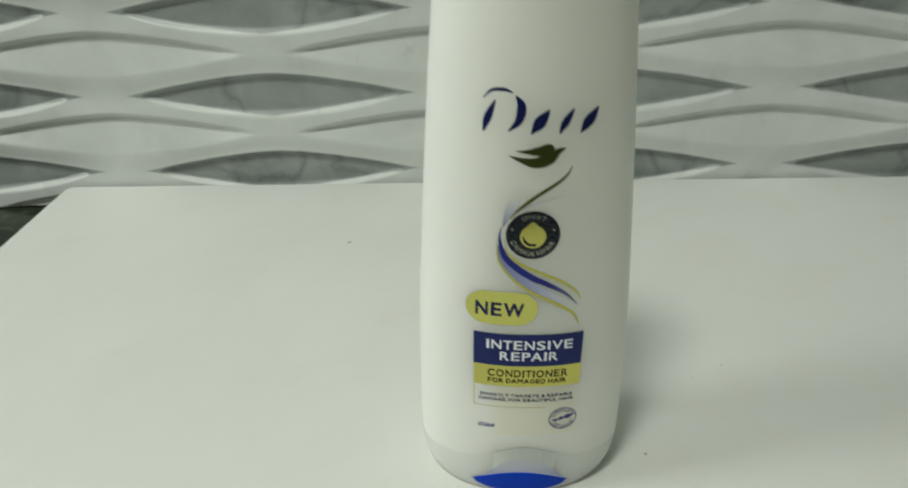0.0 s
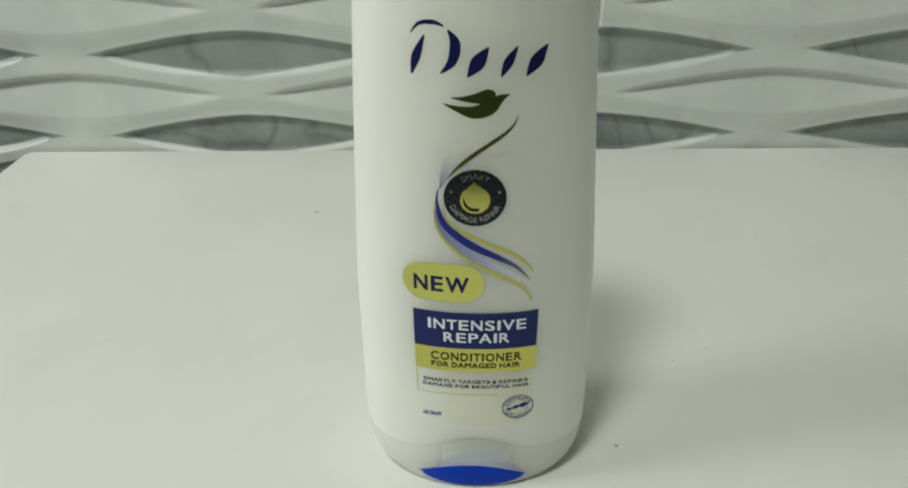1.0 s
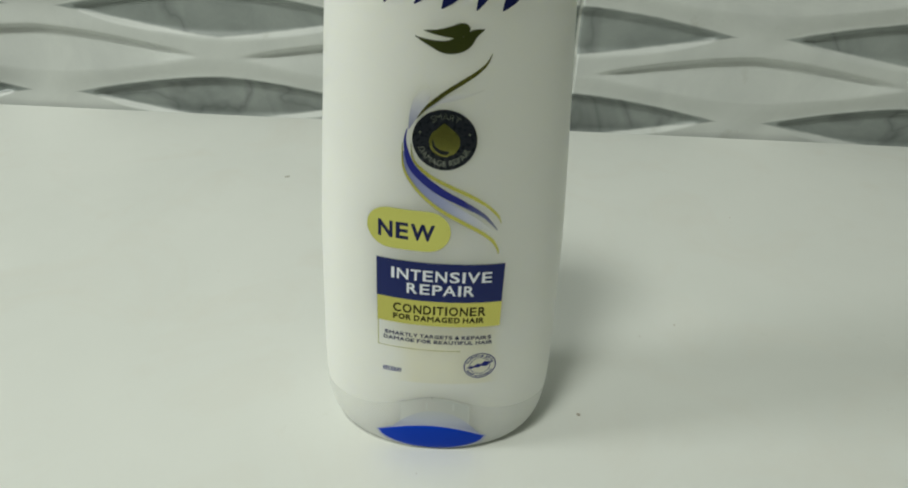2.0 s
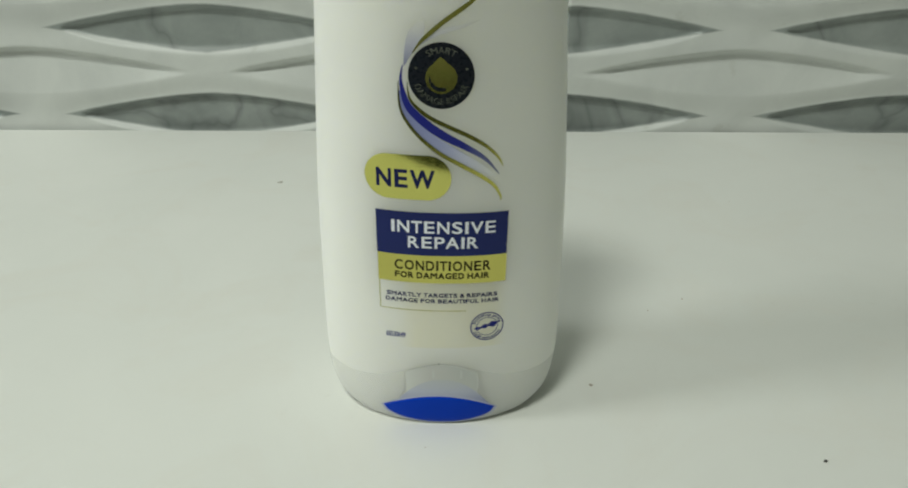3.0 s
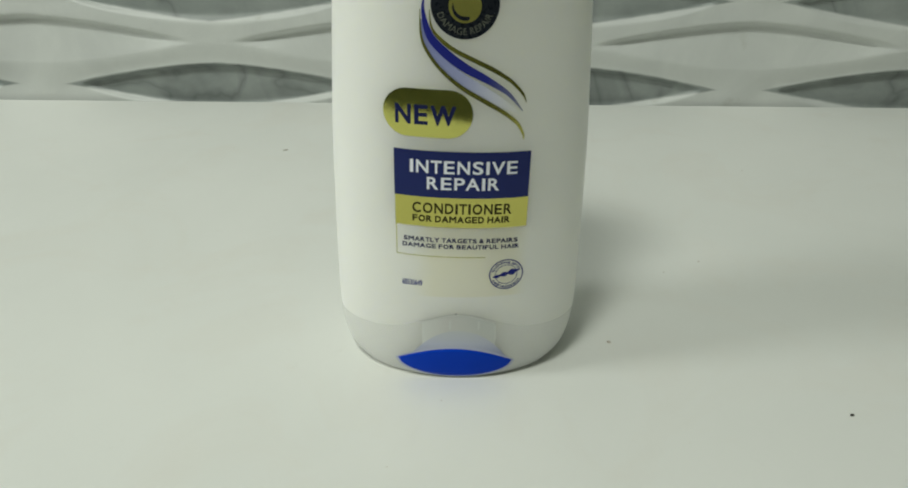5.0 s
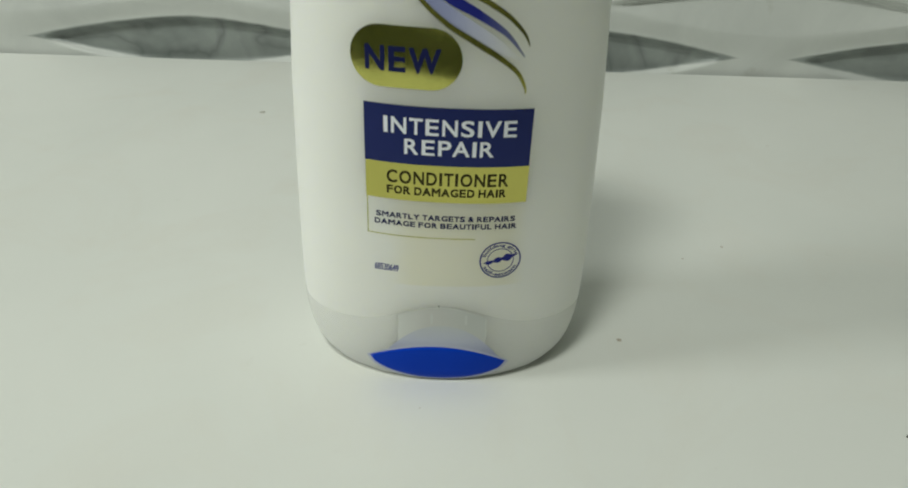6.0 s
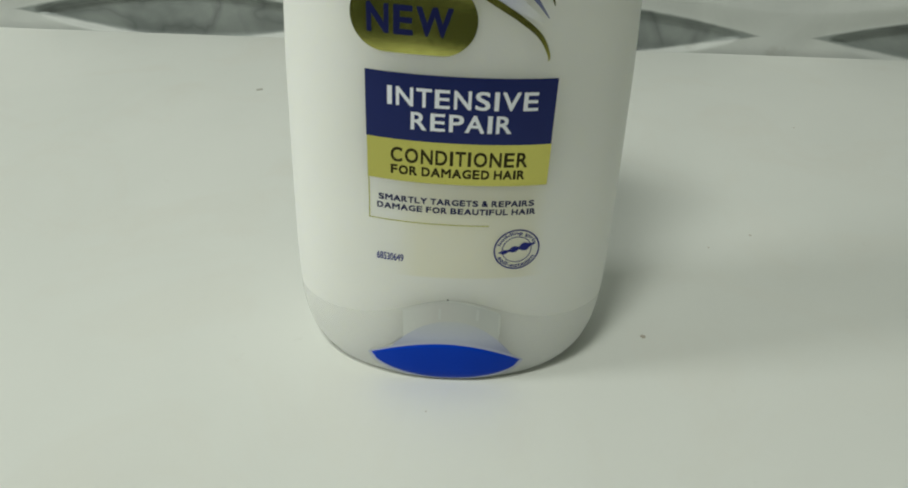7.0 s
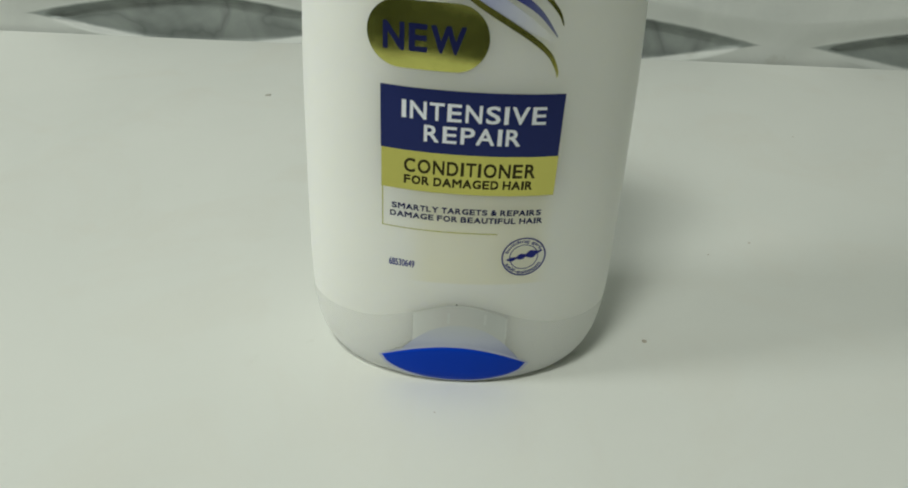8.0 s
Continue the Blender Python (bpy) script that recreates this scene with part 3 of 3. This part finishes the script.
arc_lettering("SMART", CX, CZ, 0.0048, 0.0014, 124, 56, PALEGREY, seal, L4, 0.0)
arc_lettering("DAMAGE REPAIR", CX, CZ, 0.0048, 0.0014, 200, 340, PALEGREY, seal, L4, 0.0)
for sx in (-1, 1):
    disc("seal_dot", CX + sx * 0.0054, CZ + 0.0016, 0.00028, PALEGREY, seal, L4)

# swirl of printed ribbons
def swirl(name, pts, mat, lift, label):
    """Points placed to fit the camera's view: across and down from the seal, and width."""
    return ribbon(name, [((x + 14 * smoothstep(480, 800, y) - 437) / 19.3 - 0.2, 97.6 - (y - 302) / 19.9, w / 20) for x, y, w in pts], mat, bottle, lift, label)


swirl("label_ribbon", [(262, 370, 10), (275, 440, 26), (325, 520, 42), (400, 592, 50), (490, 655, 56), (570, 705, 50), (640, 745, 22), (668, 765, 4)], HAZE, L1, "pale lilac printed ribbon")
swirl("label_ribbon", [(278, 260, 4), (270, 330, 14), (296, 430, 32), (358, 500, 38), (440, 562, 38), (530, 612, 30), (620, 674, 18), (682, 752, 3)], DEEP, L2, "deep blue printed ribbon")
swirl("label_ribbon", [(258, 330, 3), (262, 430, 9), (285, 495, 13), (340, 572, 15), (420, 645, 18), (520, 707, 20), (600, 757, 19), (660, 807, 16), (690, 860, 10), (693, 885, 3)], OLIVE, L3, "olive gold foil ribbon")
swirl("label_ribbon", [(296, 330, 2), (305, 400, 9), (345, 450, 16), (400, 490, 18), (480, 530, 19), (560, 570, 19), (630, 617, 16), (680, 672, 11), (698, 715, 3)], OLIVE, L3, "olive gold foil ribbon")
ribbon("label_ribbon", [(8.8, 117.0, 0.1), (7.8, 114.8, 0.5), (5.9, 112.9, 0.8), (3.3, 111.0, 0.95), (-0.2, 108.5, 0.95), (-2.8, 106.3, 0.9), (-4.6, 104.6, 0.6), (-6.3, 102.3, 0.2)], OLIVE, bottle, L3, "olive gold foil ribbon")
swirl("label_ribbon", [(285, 262, 4), (302, 205, 34), (328, 145, 62), (350, 100, 44), (366, 66, 6)], MIST, L1, "pale grey printed ribbon")
swirl("label_ribbon", [(300, 215, 4), (350, 165, 18), (430, 120, 22), (520, 95, 16), (590, 70, 3)], MIST, L1, "pale grey printed ribbon")

# the maker's mark as plain brush shapes and two leaves
for pts in ([(-13.4, 133.8, 0.2), (-11.6, 135.8, 0.7), (-8.8, 136.2, 0.9), (-6.6, 135.5, 0.3)],
            [(-5.8, 134.8, 0.3), (-4.4, 132.2, 2.1), (-5.0, 128.6, 1.9), (-7.4, 126.0, 0.3)], [(-13.4, 125.6, 0.4), (-12.3, 129.4, 1.9), (-10.6, 133.6, 0.3)],
            [(-1.9, 125.4, 0.3), (0.2, 128.4, 3.0), (2.3, 131.5, 0.3)], [(5.0, 125.4, 0.3), (6.4, 128.4, 2.0), (8.2, 131.6, 0.3)], [(10.2, 125.4, 0.3), (12.2, 128.4, 2.8), (14.3, 131.6, 0.3)]):
    ribbon("mark_stroke", pts, NAVY, bottle, L2, "dark navy slanted brush stroke")
ribbon("mark_leaf", [(-7.1, 119.7, 0.1), (-4.0, 118.6, 1.3), (-0.6, 117.9, 2.7), (2.6, 118.9, 3.2), (4.8, 120.8, 1.8), (6.9, 121.8, 0.1)], LEAF, bottle, L2, "dark green leaf shape")
ribbon("mark_leaf", [(-5.4, 121.0, 0.1), (-2.6, 120.8, 1.1), (0.4, 121.0, 2.4), (2.6, 121.4, 3.0), (3.6, 121.0, 1.6)], LEAF, bottle, L3, "dark green leaf shape")


# ---- relief tiles on the wall ----
TW, TH, JOINT = 0.6, 0.294, 0.0016


def tile_relief(x, z):
    """How far the glaze lies behind the crest: a deep grey lens with a sharp brow, a shallow white lens half a pattern on, and a slanting facet between them."""
    xx = abs((x + PX / 2) % PX - PX / 2)
    zz = (z % PZ) - PZ / 2
    q = xx / GL
    up, down = GU * (1 - q ** 1.55), GD * (1 - q ** 1.75)
    ends = smoothstep(-0.02, 0.20, 1 - q)
    wx = PX / 2 - xx
    wz = zz - PZ / 2 if zz > 0 else zz + PZ / 2
    curve = 1 - (wx / WL) ** 1.5
    brow, sill = WU * curve, WD * curve
    # grey lens
    lower = smoothstep(-0.0003, max(0.0030, 0.40 * down), down + zz)
    upper = smoothstep(-0.0008, 0.0032, up - zz)
    fall = min(max((zz + GD) / (GU + GD), 0), 1)
    deep = upper * lower * ends * (0.72 + 0.28 * fall)
    # facet from the white lens's sill down to the grey lens's brow
    crest = PZ / 2 - max(sill, 0.0)
    facet = 0.0
    if zz > max(up, 0.0):
        facet = smoothstep(0, 1, min(max((crest - zz) / max(crest - max(up, 0.0), 0.001), 0), 1)) * (0.35 + 0.65 * smoothstep(0.0, 0.02, wx)) if zz < crest else 0.0
    elif zz > -0.012:
        facet = 0.35 + 0.65 * smoothstep(0.0, 0.02, wx)
        facet *= smoothstep(-0.012, max(up, 0.0), zz)
    facet *= 0.0014
    # white lens
    w = 0.0
    if curve > 0.01:
        f = min(max((wz + sill) / (brow + sill), 0), 1)
        w = f * smoothstep(-0.0012, 0.0023, brow - wz) * min(1, brow / 0.004)
    return max(0.0046 * deep, facet * (1 - deep) + 0.0046 * deep * deep) + 0.0043 * w


def tile_mesh():
    nx, nz = 400, 330
    xs = [JOINT / 2 + (TW - JOINT) * i / nx for i in range(nx + 1)]
    zs = [JOINT / 2 + (TH - JOINT) * j / nz for j in range(nz + 1)]
    verts = [(x, tile_relief(x, z), z) for z in zs for x in xs]
    faces = [(j * (nx + 1) + i, j * (nx + 1) + i + 1, (j + 1) * (nx + 1) + i + 1, (j + 1) * (nx + 1) + i) for j in range(nz) for i in range(nx)]
    w = nx + 1
    rim = [i for i in range(w)] + [j * w + nx for j in range(1, nz + 1)] + [nz * w + i for i in range(nx - 1, -1, -1)] + [j * w for j in range(nz - 1, 0, -1)]
    base = len(verts)
    for r in rim:
        verts.append((verts[r][0], 0.0083, verts[r][2]))
    for k in range(len(rim)):
        k2 = (k + 1) % len(rim)
        faces.append((rim[k2], rim[k], base + k, base + k2))
    me = bpy.data.meshes.new("tile")
    me.from_pydata(verts, [], faces)
    me.materials.append(TILE)
    me.polygons.foreach_set("use_smooth", [i < nx * nz for i in range(len(faces))])
    me.update()
    return me


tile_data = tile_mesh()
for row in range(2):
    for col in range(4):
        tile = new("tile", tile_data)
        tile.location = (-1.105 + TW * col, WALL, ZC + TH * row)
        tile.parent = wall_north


def grout_mesh():
    """The grout between two tiles, just behind their glaze."""
    nz = 200
    rows = []
    for j in range(nz + 1):
        z = TH * j / nz
        y = tile_relief(0.0, min(z, TH - 1e-6)) + 0.0003
        rows.append([(-JOINT * 0.6, y, z), (JOINT * 0.6, y, z)])
    bm = grid_mesh(rows)
    me = bpy.data.meshes.new("grout_line")
    bm.to_mesh(me)
    bm.free()
    me.materials.append(GROUT)
    return me


grout_data = grout_mesh()
for row in range(2):
    for col in range(3):
        line = new("grout_line", grout_data)
        line.location = (-0.505 + TW * col, WALL, ZC + TH * row)
        line.parent = wall_north
